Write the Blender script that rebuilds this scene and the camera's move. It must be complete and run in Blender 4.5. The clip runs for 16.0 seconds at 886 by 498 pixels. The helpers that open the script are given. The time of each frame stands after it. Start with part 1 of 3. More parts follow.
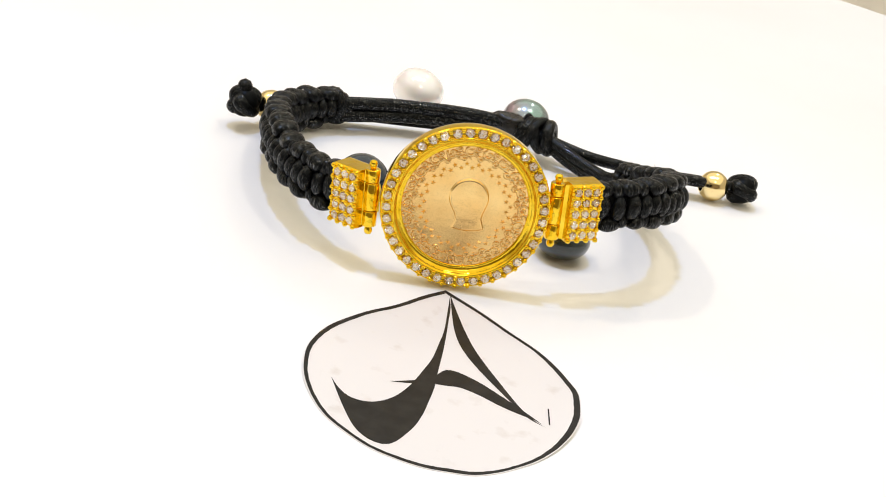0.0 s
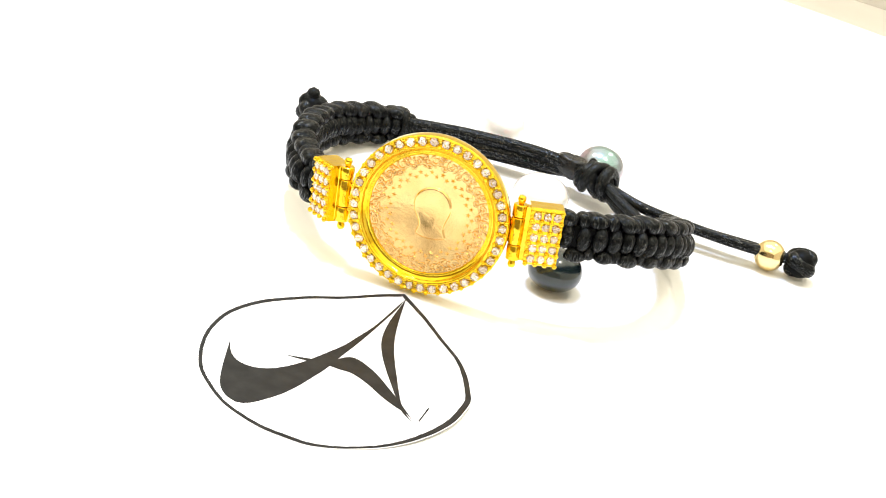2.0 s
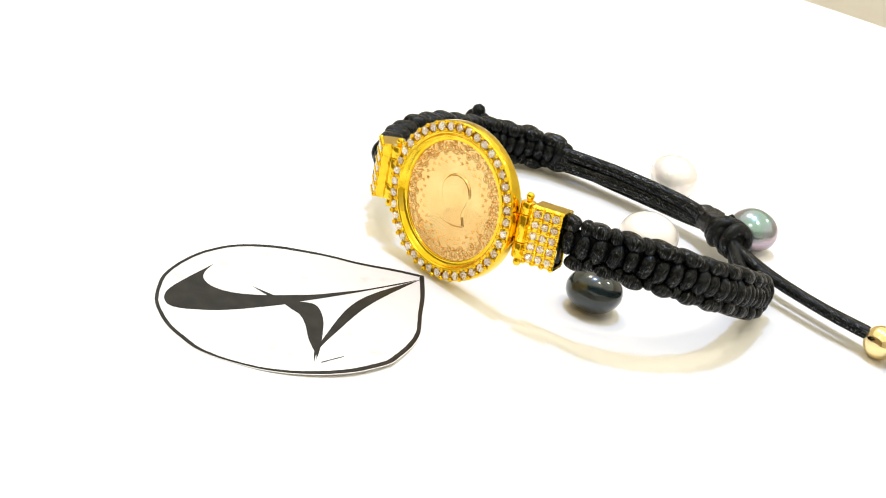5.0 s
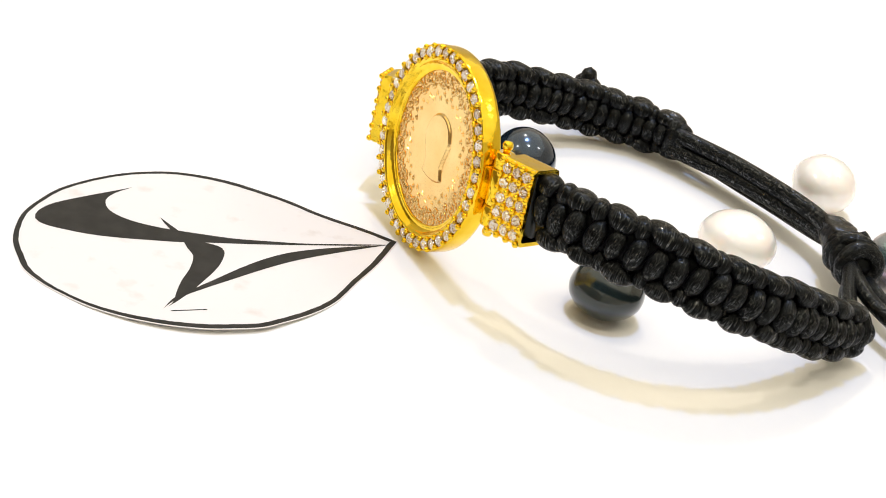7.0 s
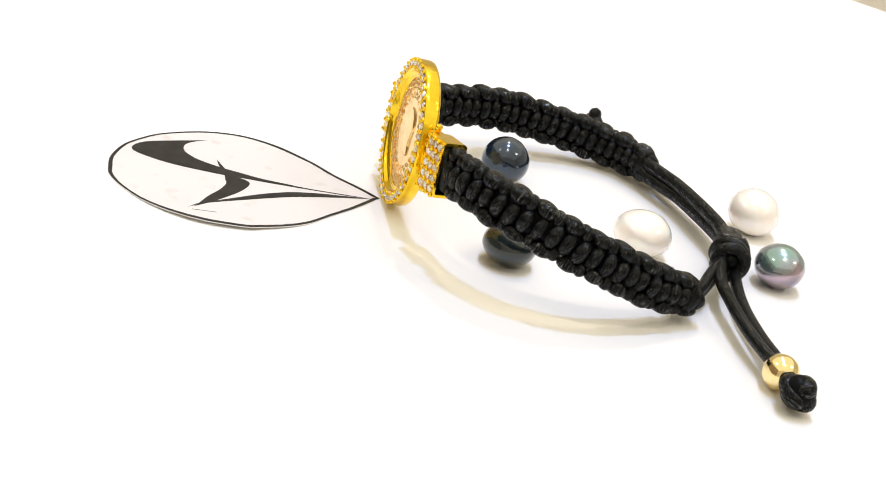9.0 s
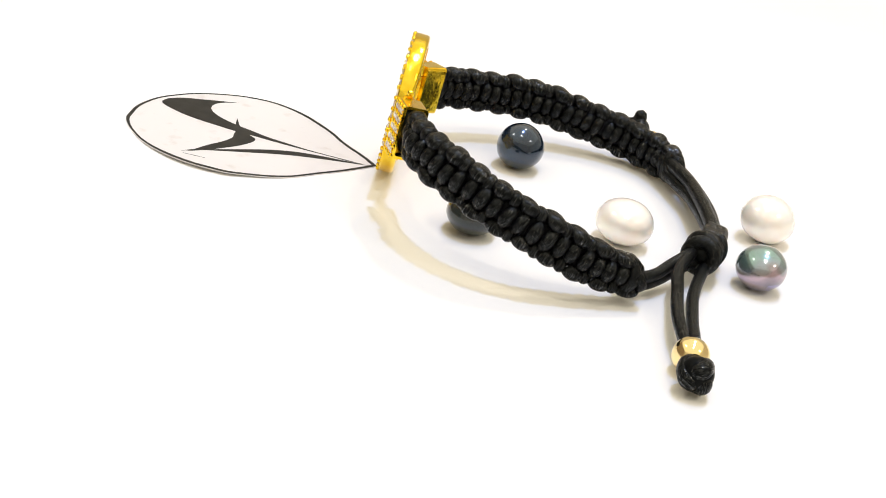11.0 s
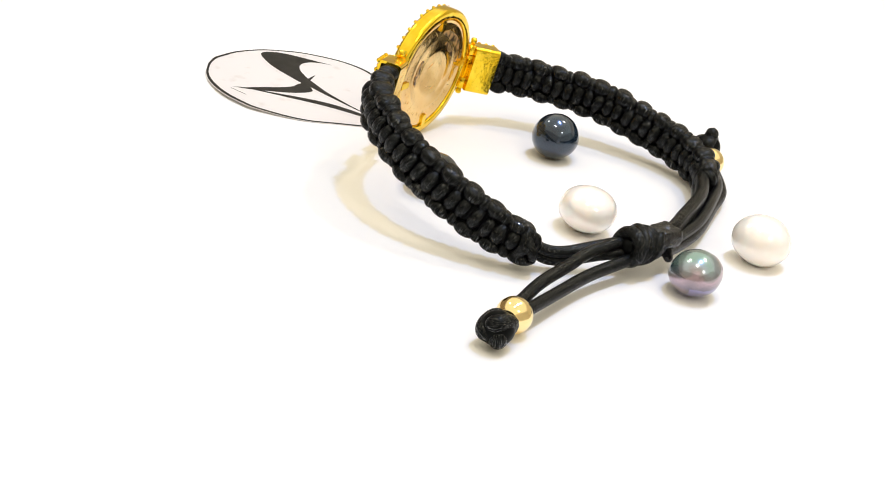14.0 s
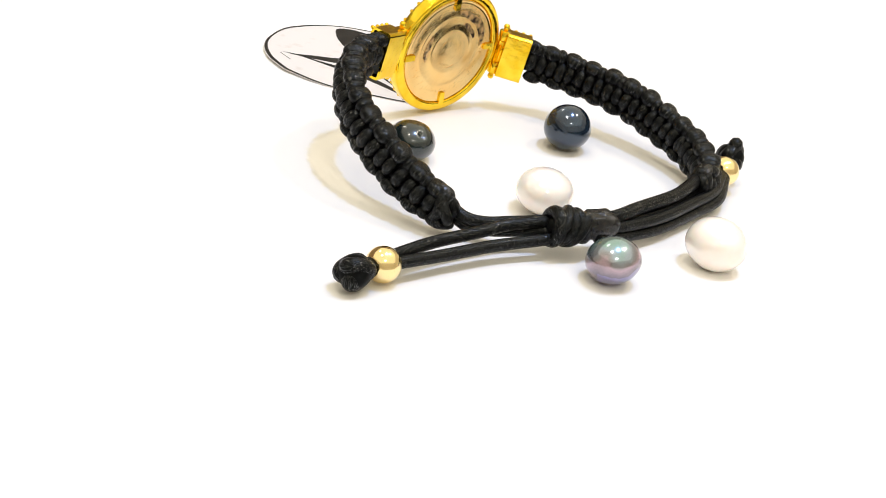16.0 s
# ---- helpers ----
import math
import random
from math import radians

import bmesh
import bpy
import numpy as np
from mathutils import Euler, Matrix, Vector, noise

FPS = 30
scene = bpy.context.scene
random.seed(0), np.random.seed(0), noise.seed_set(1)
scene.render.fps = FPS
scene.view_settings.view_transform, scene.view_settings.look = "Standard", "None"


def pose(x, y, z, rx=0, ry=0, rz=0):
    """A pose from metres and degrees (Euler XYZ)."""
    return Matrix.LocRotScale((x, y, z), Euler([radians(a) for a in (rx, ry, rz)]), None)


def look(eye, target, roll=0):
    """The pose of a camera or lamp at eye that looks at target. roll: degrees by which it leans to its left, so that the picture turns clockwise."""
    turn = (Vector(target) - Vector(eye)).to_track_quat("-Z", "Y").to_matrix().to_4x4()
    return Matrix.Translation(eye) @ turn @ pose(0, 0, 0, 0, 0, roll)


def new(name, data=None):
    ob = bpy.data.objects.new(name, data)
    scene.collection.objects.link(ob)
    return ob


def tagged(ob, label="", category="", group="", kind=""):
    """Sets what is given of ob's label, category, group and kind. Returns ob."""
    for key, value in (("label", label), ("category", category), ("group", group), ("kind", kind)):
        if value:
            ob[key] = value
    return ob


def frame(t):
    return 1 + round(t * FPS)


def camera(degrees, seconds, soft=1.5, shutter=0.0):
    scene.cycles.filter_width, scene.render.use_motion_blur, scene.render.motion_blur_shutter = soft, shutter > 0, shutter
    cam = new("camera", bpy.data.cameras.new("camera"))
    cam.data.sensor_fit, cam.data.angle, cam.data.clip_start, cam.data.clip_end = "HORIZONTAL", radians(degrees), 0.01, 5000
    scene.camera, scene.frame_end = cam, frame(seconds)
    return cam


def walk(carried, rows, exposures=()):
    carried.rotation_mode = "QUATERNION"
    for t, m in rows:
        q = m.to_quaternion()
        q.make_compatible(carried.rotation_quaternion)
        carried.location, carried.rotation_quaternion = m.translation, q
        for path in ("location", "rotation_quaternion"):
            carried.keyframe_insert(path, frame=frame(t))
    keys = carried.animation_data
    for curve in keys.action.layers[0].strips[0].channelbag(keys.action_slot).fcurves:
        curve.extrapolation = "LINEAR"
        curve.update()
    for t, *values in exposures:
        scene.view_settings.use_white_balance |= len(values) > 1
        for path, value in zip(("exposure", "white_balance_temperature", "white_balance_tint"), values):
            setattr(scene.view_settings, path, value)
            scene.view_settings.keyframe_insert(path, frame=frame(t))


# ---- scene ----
cam = camera(34.51, 16.0, 0.9)
walk(cam, [
    (0, look((-0.00229, -0.16322, 0.08607), (-0.00229, -0.01060, 0.01118), 13.55)),
    (0.5, look((0.01104, -0.16328, 0.08617), (-0.00008, -0.01087, 0.01170), 13.88)),
    (1, look((0.02505, -0.16189, 0.08630), (0.00312, -0.01044, 0.01226), 14.26)),
    (1.5, look((0.04071, -0.15970, 0.08812), (0.00493, -0.01138, 0.01315), 14.19)),
    (2, look((0.05628, -0.15771, 0.08968), (0.00756, -0.01281, 0.01531), 14.11)),
    (2.5, look((0.07166, -0.15376, 0.08874), (0.01108, -0.01335, 0.01447), 13.70)),
    (3, look((0.08654, -0.14715, 0.08938), (0.01444, -0.01306, 0.01374), 13.42)),
    (3.5, look((0.09995, -0.14025, 0.09071), (0.01793, -0.01207, 0.01494), 13.59)),
    (4, look((0.11372, -0.13275, 0.09043), (0.02174, -0.01148, 0.01473), 13.23)),
    (4.5, look((0.12476, -0.12602, 0.09011), (0.02182, -0.01306, 0.01566), 13.18)),
    (4.7, look((0.12874, -0.12297, 0.08976), (0.02166, -0.01360, 0.01580), 13.16)),
    (6.8, look((0.12480, -0.05470, 0.06960), (-0.01203, 0.01162, -0.00642), 12.76)),
    (7, look((0.12730, -0.04880, 0.07010), (-0.01184, 0.01108, -0.00707), 12.39)),
    (7.5, look((0.13400, -0.03860, 0.07060), (-0.00955, 0.01030, -0.00607), 12.22)),
    (8, look((0.14154, -0.02894, 0.06990), (-0.00550, 0.01116, -0.00547), 12.49)),
    (8.3, look((0.15327, -0.02476, 0.07377), (0.00432, 0.00907, -0.00087), 12.55)),
    (8.5, look((0.16548, -0.02137, 0.07709), (0.01487, 0.00740, 0.00369), 12.49)),
    (9, look((0.19463, -0.01450, 0.08683), (0.04242, 0.00604, 0.01395), 12.84)),
    (9.2, look((0.19637, -0.00606, 0.08584), (0.04330, 0.00843, 0.01330), 12.35)),
    (11.3, look((0.20176, 0.05262, 0.08592), (0.05101, 0.02370, 0.01285), 11.83)),
    (11.5, look((0.20081, 0.05938, 0.08644), (0.05109, 0.02576, 0.01326), 11.81)),
    (12, look((0.19820, 0.07598, 0.08760), (0.05166, 0.03078, 0.01425), 11.72)),
    (12.5, look((0.19382, 0.09330, 0.08767), (0.05147, 0.03662, 0.01402), 11.85)),
    (13, look((0.18857, 0.10746, 0.08738), (0.05071, 0.04049, 0.01383), 12.14)),
    (13.5, look((0.18189, 0.12197, 0.08633), (0.04945, 0.04480, 0.01281), 11.84)),
    (14, look((0.17370, 0.13706, 0.08653), (0.04895, 0.04840, 0.01252), 10.99)),
    (14.5, look((0.16483, 0.15125, 0.08641), (0.04758, 0.05254, 0.01287), 10.78)),
    (15, look((0.15451, 0.16386, 0.08687), (0.04540, 0.05651, 0.01291), 10.66)),
    (15.5, look((0.14206, 0.17741, 0.08682), (0.04180, 0.06179, 0.01280), 10.69)),
    (16, look((0.12881, 0.18843, 0.08679), (0.03830, 0.06593, 0.01128), 10.71)),
], [(0, -0.12, 6500, 10), (1.65, -0.08, 6500, 10), (2.05, 0.7, 6350, 7), (2.9, 1.0, 6100, 3), (3.3, 0.72, 6300, 6), (3.6, 0.3, 6430, 7), (4.2, 0.24, 6440, 7), (4.7, 0.22, 6440, 7), (6.7, 0.03, 6500, 10), (13, 0.0, 6500, 10), (16, 0.06, 6500, 10)])

# The place is a table top with a bracelet on it; lengths below are in millimetres.
MM = 0.001


def V(x, y, z=0.0):
    return Vector((x, y, z)) * MM


# ---- world, lamps ----
world = bpy.data.worlds.new("world")
scene.world = world
world.use_nodes = True
world.node_tree.nodes["Background"].inputs["Color"].default_value = (1.0, 0.92, 0.71, 1)
world.node_tree.nodes["Background"].inputs["Strength"].default_value = 1.1


def spot_lamp(name, way, watts, colour, radius=0.04, far=1.3):
    data = bpy.data.lights.new(name, "AREA")
    data.shape, data.size, data.energy, data.color = "DISK", radius * 2, watts, colour
    ob = new(name, data)
    place = Vector(way).normalized() * far + V(0, 25, 0)
    ob.matrix_world = look(place, V(0, 25, 0))
    return ob


spot_lamp("ceiling_lamp_cool", (-0.17, 0.03, 1), 8.0, (0.39, 0.555, 1.0), 0.04)
spot_lamp("ceiling_lamp_side", (0.22, 0.0, 1), 2.4, (1.0, 0.9, 0.76), 0.04)
spot_lamp("ceiling_lamp_warm", (-0.56, 0.08, 1), 3.2, (1.0, 0.86, 0.68), 0.04)
spot_lamp("ceiling_lamp_front", (0.05, -0.75, 1), 1.1, (1.0, 0.88, 0.72), 0.06)
spot_lamp("ceiling_lamp_back", (0.25, 0.8, 1), 1.4, (1.0, 0.92, 0.8), 0.06)


# ---- materials ----
def material(name, colour, rough=0.5, metal=0.0, **more):
    mat = bpy.data.materials.new(name)
    mat.use_nodes = True
    b = mat.node_tree.nodes["Principled BSDF"]
    b.inputs["Base Color"].default_value = (*colour, 1)
    b.inputs["Roughness"].default_value = rough
    b.inputs["Metallic"].default_value = metal
    for key, value in more.items():
        b.inputs[key.replace("_", " ")].default_value = value
    return mat


def node(mat, kind, **values):
    n = mat.node_tree.nodes.new(kind)
    for key, value in values.items():
        n.inputs[key].default_value = value
    return n


def link(mat, a, b):
    mat.node_tree.links.new(a, b)


def bsdf(mat):
    return mat.node_tree.nodes["Principled BSDF"]


def place_of(mat, which="Object"):
    return mat.node_tree.nodes.new("ShaderNodeTexCoord").outputs[which]


def vary_colour(mat, scale, dark, light, detail=4.0, at=None, low=0.35, high=0.7):
    """Base colour that wanders between two tones."""
    tex = node(mat, "ShaderNodeTexNoise", Scale=scale, Detail=detail)
    link(mat, at or place_of(mat), tex.inputs["Vector"])
    ramp = mat.node_tree.nodes.new("ShaderNodeValToRGB")
    ramp.color_ramp.elements[0].position, ramp.color_ramp.elements[1].position = low, high
    ramp.color_ramp.elements[0].color, ramp.color_ramp.elements[1].color = (*dark, 1), (*light, 1)
    link(mat, tex.outputs["Fac"], ramp.inputs["Fac"])
    link(mat, ramp.outputs["Color"], bsdf(mat).inputs["Base Color"])
    return ramp


def vary_rough(mat, scale, low, high):
    tex = node(mat, "ShaderNodeTexNoise", Scale=scale, Detail=3.0)
    link(mat, place_of(mat), tex.inputs["Vector"])
    span = node(mat, "ShaderNodeMapRange", **{"From Min": 0.3, "From Max": 0.7, "To Min": low, "To Max": high})
    link(mat, tex.outputs["Fac"], span.inputs["Value"])
    link(mat, span.outputs["Result"], bsdf(mat).inputs["Roughness"])


def bump(mat, height, strength, distance):
    n = node(mat, "ShaderNodeBump", Strength=strength, Distance=distance)
    link(mat, height, n.inputs["Height"])
    old = bsdf(mat).inputs["Normal"]
    if old.is_linked:
        link(mat, old.links[0].from_socket, n.inputs["Normal"])
    link(mat, n.outputs["Normal"], old)


def noise_bump(mat, scale, strength, distance, detail=3.0):
    tex = node(mat, "ShaderNodeTexNoise", Scale=scale, Detail=detail)
    link(mat, place_of(mat), tex.inputs["Vector"])
    bump(mat, tex.outputs["Fac"], strength, distance)


TABLE_WHITE = material("white_laminate", (0.84, 0.83, 0.81), 0.45, Specular_IOR_Level=0.35)
vary_colour(TABLE_WHITE, 14.0, (0.82, 0.81, 0.79), (0.86, 0.855, 0.845))
noise_bump(TABLE_WHITE, 900.0, 0.08, 0.0002)
WALL_PAINT = material("wall_paint", (0.72, 0.68, 0.62), 0.8)
vary_colour(WALL_PAINT, 3.0, (0.69, 0.65, 0.59), (0.75, 0.71, 0.65))
# dark brown for the unseen south wall, added to dim reflections in the gold
WALL_DIMMED = material("wall_dimmed", (0.26, 0.2, 0.15), 0.6)
vary_colour(WALL_DIMMED, 5.0, (0.2, 0.15, 0.11), (0.32, 0.25, 0.19))
FLOOR_TILE = material("floor_beige", (0.62, 0.57, 0.49), 0.4)
vary_colour(FLOOR_TILE, 6.0, (0.88, 0.84, 0.78), (0.93, 0.90, 0.85))
STEEL = material("brushed_steel", (0.55, 0.54, 0.52), 0.35, 1.0)
vary_rough(STEEL, 40.0, 0.25, 0.45)

GOLD = material("yellow_gold", (0.95, 0.66, 0.05), 0.12, 1.0)
vary_colour(GOLD, 420.0, (0.9, 0.57, 0.02), (1.0, 0.72, 0.06))
vary_rough(GOLD, 900.0, 0.06, 0.2)
noise_bump(GOLD, 1900.0, 0.3, 0.0001)
noise_bump(GOLD, 480.0, 0.24, 0.0003, 1.0)
COIN_GOLD = material("coin_gold", (0.88, 0.59, 0.27), 0.34, 1.0)
vary_colour(COIN_GOLD, 260.0, (0.88, 0.57, 0.21), (0.94, 0.68, 0.29))
vary_rough(COIN_GOLD, 600.0, 0.12, 0.24)
noise_bump(COIN_GOLD, 1500.0, 0.15, 0.0001)
noise_bump(COIN_GOLD, 420.0, 0.06, 0.0003, 2.0)
COIN_STAIN = material("coin_stain", (0.3, 0.2, 0.12), 0.42, 0.9)
vary_colour(COIN_STAIN, 900.0, (0.07, 0.05, 0.04), (0.86, 0.58, 0.27), low=0.38, high=0.6)
BEAD_GOLD = material("pale_gold", (0.97, 0.78, 0.40), 0.1, 1.0)
noise_bump(BEAD_GOLD, 420.0, 0.5, 0.0003, 1.0)
vary_rough(BEAD_GOLD, 500.0, 0.08, 0.2)
STONE = material("clear_stone", (0.74, 0.68, 0.66), 0.04, 0.85, IOR=2.1)
shade = node(STONE, "ShaderNodeValToRGB")
shade.color_ramp.elements[0].color, shade.color_ramp.elements[1].color = (0.66, 0.55, 0.46, 1), (0.95, 0.88, 0.79, 1)
link(STONE, STONE.node_tree.nodes.new("ShaderNodeObjectInfo").outputs["Random"], shade.inputs["Fac"])
link(STONE, shade.outputs["Color"], bsdf(STONE).inputs["Base Color"])
# inner facets that flash light and dark
facet = node(STONE, "ShaderNodeTexVoronoi", Scale=3400.0)
link(STONE, place_of(STONE), facet.inputs["Vector"])
bump(STONE, facet.outputs["Distance"], 0.9, 0.0003)

def maths(mat, kind, *values):
    """One sum on sockets and numbers; gives its output."""
    n = mat.node_tree.nodes.new("ShaderNodeMath")
    n.operation = kind
    for socket, value in zip(n.inputs, values):
        if isinstance(value, (int, float)):
            socket.default_value = value
        else:
            link(mat, value, socket)
    return n.outputs["Value"]


def satin(name, across, run, weave=0.0):
    """Black satin cord: fine filaments that run along it, so many round it and each so long (in millimetres), whose crests catch the light.
    weave: how strongly the slanting plait of the jacket shows."""
    mat = material(name, (0.004, 0.004, 0.004), 0.3, Specular_IOR_Level=0.25)
    vary_colour(mat, 900.0, (0.0022, 0.0024, 0.0026), (0.0065, 0.007, 0.0073))
    bsdf(mat).inputs["Specular Tint"].default_value = (0.93, 0.99, 1.0, 1)
    uv = mat.node_tree.nodes.new("ShaderNodeSeparateXYZ")
    link(mat, place_of(mat, "UV"), uv.inputs["Vector"])
    chance = mat.node_tree.nodes.new("ShaderNodeObjectInfo").outputs["Random"]
    fields = []
    for wide, long in ((across, run), (across * 0.35, run * 0.45)):
        at = mat.node_tree.nodes.new("ShaderNodeCombineXYZ")
        link(mat, maths(mat, "MULTIPLY", uv.outputs["X"], wide), at.inputs["X"])
        link(mat, maths(mat, "MULTIPLY", uv.outputs["Y"], 1 / long), at.inputs["Y"])
        link(mat, maths(mat, "MULTIPLY", chance, 80.0), at.inputs["Z"])
        tex = node(mat, "ShaderNodeTexNoise", Scale=1.0, Detail=2.5, Roughness=0.6)
        link(mat, at.outputs["Vector"], tex.inputs["Vector"])
        fields.append(tex.outputs["Fac"])
    shine = maths(mat, "ADD", maths(mat, "MULTIPLY", fields[0], 0.6), maths(mat, "MULTIPLY", fields[1], 0.4))
    if weave:
        turns = [maths(mat, "SINE", maths(mat, "ADD", maths(mat, "MULTIPLY", uv.outputs["X"], 2 * math.pi * 7), maths(mat, "MULTIPLY", uv.outputs["Y"], lean * 2 * math.pi / 0.62)))
                 for lean in (1, -1)]
        plait = maths(mat, "MULTIPLY", maths(mat, "MULTIPLY", *turns), weave)
        shine = maths(mat, "ADD", shine, plait)
    bump(mat, shine, 0.4, 0.0003)
    for socket, low, high in (("Specular IOR Level", 0.05, 0.95), ("Roughness", 0.33, 0.14)):
        span = node(mat, "ShaderNodeMapRange", **{"From Min": 0.48, "From Max": 0.68, "To Min": low, "To Max": high})
        link(mat, shine, span.inputs["Value"])
        link(mat, span.outputs["Result"], bsdf(mat).inputs[socket])
    # the brightest filaments flash like glass threads
    glint = node(mat, "ShaderNodeMapRange", **{"From Min": 0.59, "From Max": 0.68, "To Min": 0.0, "To Max": 1.0})
    link(mat, shine, glint.inputs["Value"])
    link(mat, glint.outputs["Result"], bsdf(mat).inputs["Coat Weight"])
    bsdf(mat).inputs["Coat Roughness"].default_value, bsdf(mat).inputs["Coat IOR"].default_value = 0.12, 2.0
    return mat


CORD = satin("black_satin_cord", 75.0, 0.3)
THIN_CORD = satin("thin_black_satin_cord", 50.0, 0.4, 0.045)
MELTED = material("melted_cord", (0.006, 0.006, 0.006), 0.22, Specular_IOR_Level=0.45)
vary_rough(MELTED, 700.0, 0.12, 0.45)
noise_bump(MELTED, 1400.0, 0.6, 0.0003)

TAG_WHITE = material("coated_card", (0.725, 0.70, 0.69), 0.35, Specular_IOR_Level=0.4)
vary_colour(TAG_WHITE, 260.0, (0.65, 0.61, 0.585), (0.725, 0.70, 0.69), low=0.28, high=0.4)
INK = material("black_print", (0.014, 0.013, 0.012), 0.45, Specular_IOR_Level=0.25)
vary_colour(INK, 500.0, (0.008, 0.008, 0.008), (0.02, 0.019, 0.018))


def pearl_material(name, dark, light, film=0.0, rough=0.16, scale=180.0):
    mat = material(name, light, rough, 0.0, IOR=1.55, Coat_Weight=0.9, Coat_Roughness=0.12)
    vary_colour(mat, scale, dark, light)
    bsdf(mat).inputs["Thin Film Thickness"].default_value = film
    bsdf(mat).inputs["Thin Film IOR"].default_value = 1.7
    noise_bump(mat, 420.0, 0.09, 0.0003, 1.5)
    return mat


PEARL_WHITE = pearl_material("white_pearl", (0.97, 0.86, 0.80), (1.0, 0.97, 0.93), 0.0, 0.2)
PEARL_BLACK = pearl_material("black_pearl", (0.004, 0.009, 0.009), (0.014, 0.028, 0.03), 0.0, 0.24)
PEARL_BLUE = pearl_material("dark_blue_pearl", (0.010, 0.02, 0.04), (0.032, 0.062, 0.105), 0.0, 0.16)
PEARL_GREY = pearl_material("iridescent_grey_pearl", (0.16, 0.15, 0.19), (0.30, 0.28, 0.30), 0.0, 0.2, 120.0)
for mat, metal in ((PEARL_BLUE, 0.6), (PEARL_GREY, 0.75), (PEARL_BLACK, 0.25), (PEARL_WHITE, 0.17)):
    bsdf(mat).inputs["Metallic"].default_value = metal
bsdf(PEARL_WHITE).inputs["Subsurface Weight"].default_value = 0.45
bsdf(PEARL_WHITE).inputs["Subsurface Radius"].default_value = (1.0, 0.8, 0.7)
bsdf(PEARL_WHITE).inputs["Subsurface Scale"].default_value = 0.004
# iridescent sheen of the grey pearl, painted into its base colour: bands of teal, violet, rose and olive that run into
# one another, darkest below
ramp = bsdf(PEARL_GREY).inputs["Base Color"].links[0].from_node
drift = ramp.inputs["Fac"].links[0].from_socket
parts = PEARL_GREY.node_tree.nodes.new("ShaderNodeSeparateXYZ")
link(PEARL_GREY, place_of(PEARL_GREY, "Generated"), parts.inputs["Vector"])
blend = node(PEARL_GREY, "ShaderNodeMapRange", **{"From Min": 0.3, "From Max": 0.7, "To Min": -0.5, "To Max": 0.2})
link(PEARL_GREY, drift, blend.inputs["Value"])
total = PEARL_GREY.node_tree.nodes.new("ShaderNodeMath")
lean = node(PEARL_GREY, "ShaderNodeMath")
lean.operation = "MULTIPLY_ADD"
link(PEARL_GREY, parts.outputs["X"], lean.inputs[0])
lean.inputs[1].default_value = 0.35
link(PEARL_GREY, parts.outputs["Z"], lean.inputs[2])
link(PEARL_GREY, lean.outputs["Value"], total.inputs[0])
link(PEARL_GREY, blend.outputs["Result"], total.inputs[1])
link(PEARL_GREY, total.outputs["Value"], ramp.inputs["Fac"])
for stop, colour in ((0.08, (0.12, 0.14, 0.26)), (0.34, (0.28, 0.25, 0.44)), (0.6, (0.47, 0.36, 0.43)), (0.84, (0.32, 0.38, 0.44)), (0.99, (0.26, 0.40, 0.38))):
    ramp.color_ramp.elements.new(stop).color = (*colour, 1)


# ---- building helpers ----
def part(name, bm, mat, parent=None, label="", smooth=True):
    """One mesh object, under its thing or part."""
    me = bpy.data.meshes.new(name)
    bmesh.ops.recalc_face_normals(bm, faces=bm.faces[:])
    bm.to_mesh(me)
    bm.free()
    me.materials.append(mat)
    if smooth:
        me.polygons.foreach_set("use_smooth", [True] * len(me.polygons))
    ob = new(name, me)
    ob.parent = parent
    if label:
        tagged(ob, label)
    return ob


def same_mesh(name, ob, m, parent):
    """Another object on the mesh of ob, at the pose m."""
    twin = new(name, ob.data)
    twin.parent = parent
    twin.matrix_basis = m
    return twin


def spline(points, steps=8, closed=False):
    """A smooth line through the points (Catmull-Rom)."""
    p = [Vector(q) for q in points]
    n, out = len(p), []
    for i in range(n if closed else n - 1):
        if closed:
            a, b, c, d = p[i - 1], p[i], p[(i + 1) % n], p[(i + 2) % n]
        else:
            b, c = p[i], p[i + 1]
            a = p[i - 1] if i else b * 2 - c
            d = p[i + 2] if i + 2 < n else c * 2 - b
        for k in range(steps):
            t = k / steps
            out.append(0.5 * (2 * b + (c - a) * t + (2 * a - 5 * b + 4 * c - d) * t * t + (3 * b - a - 3 * c + d) * t ** 3))
    if not closed:
        out.append(p[-1])
    return out


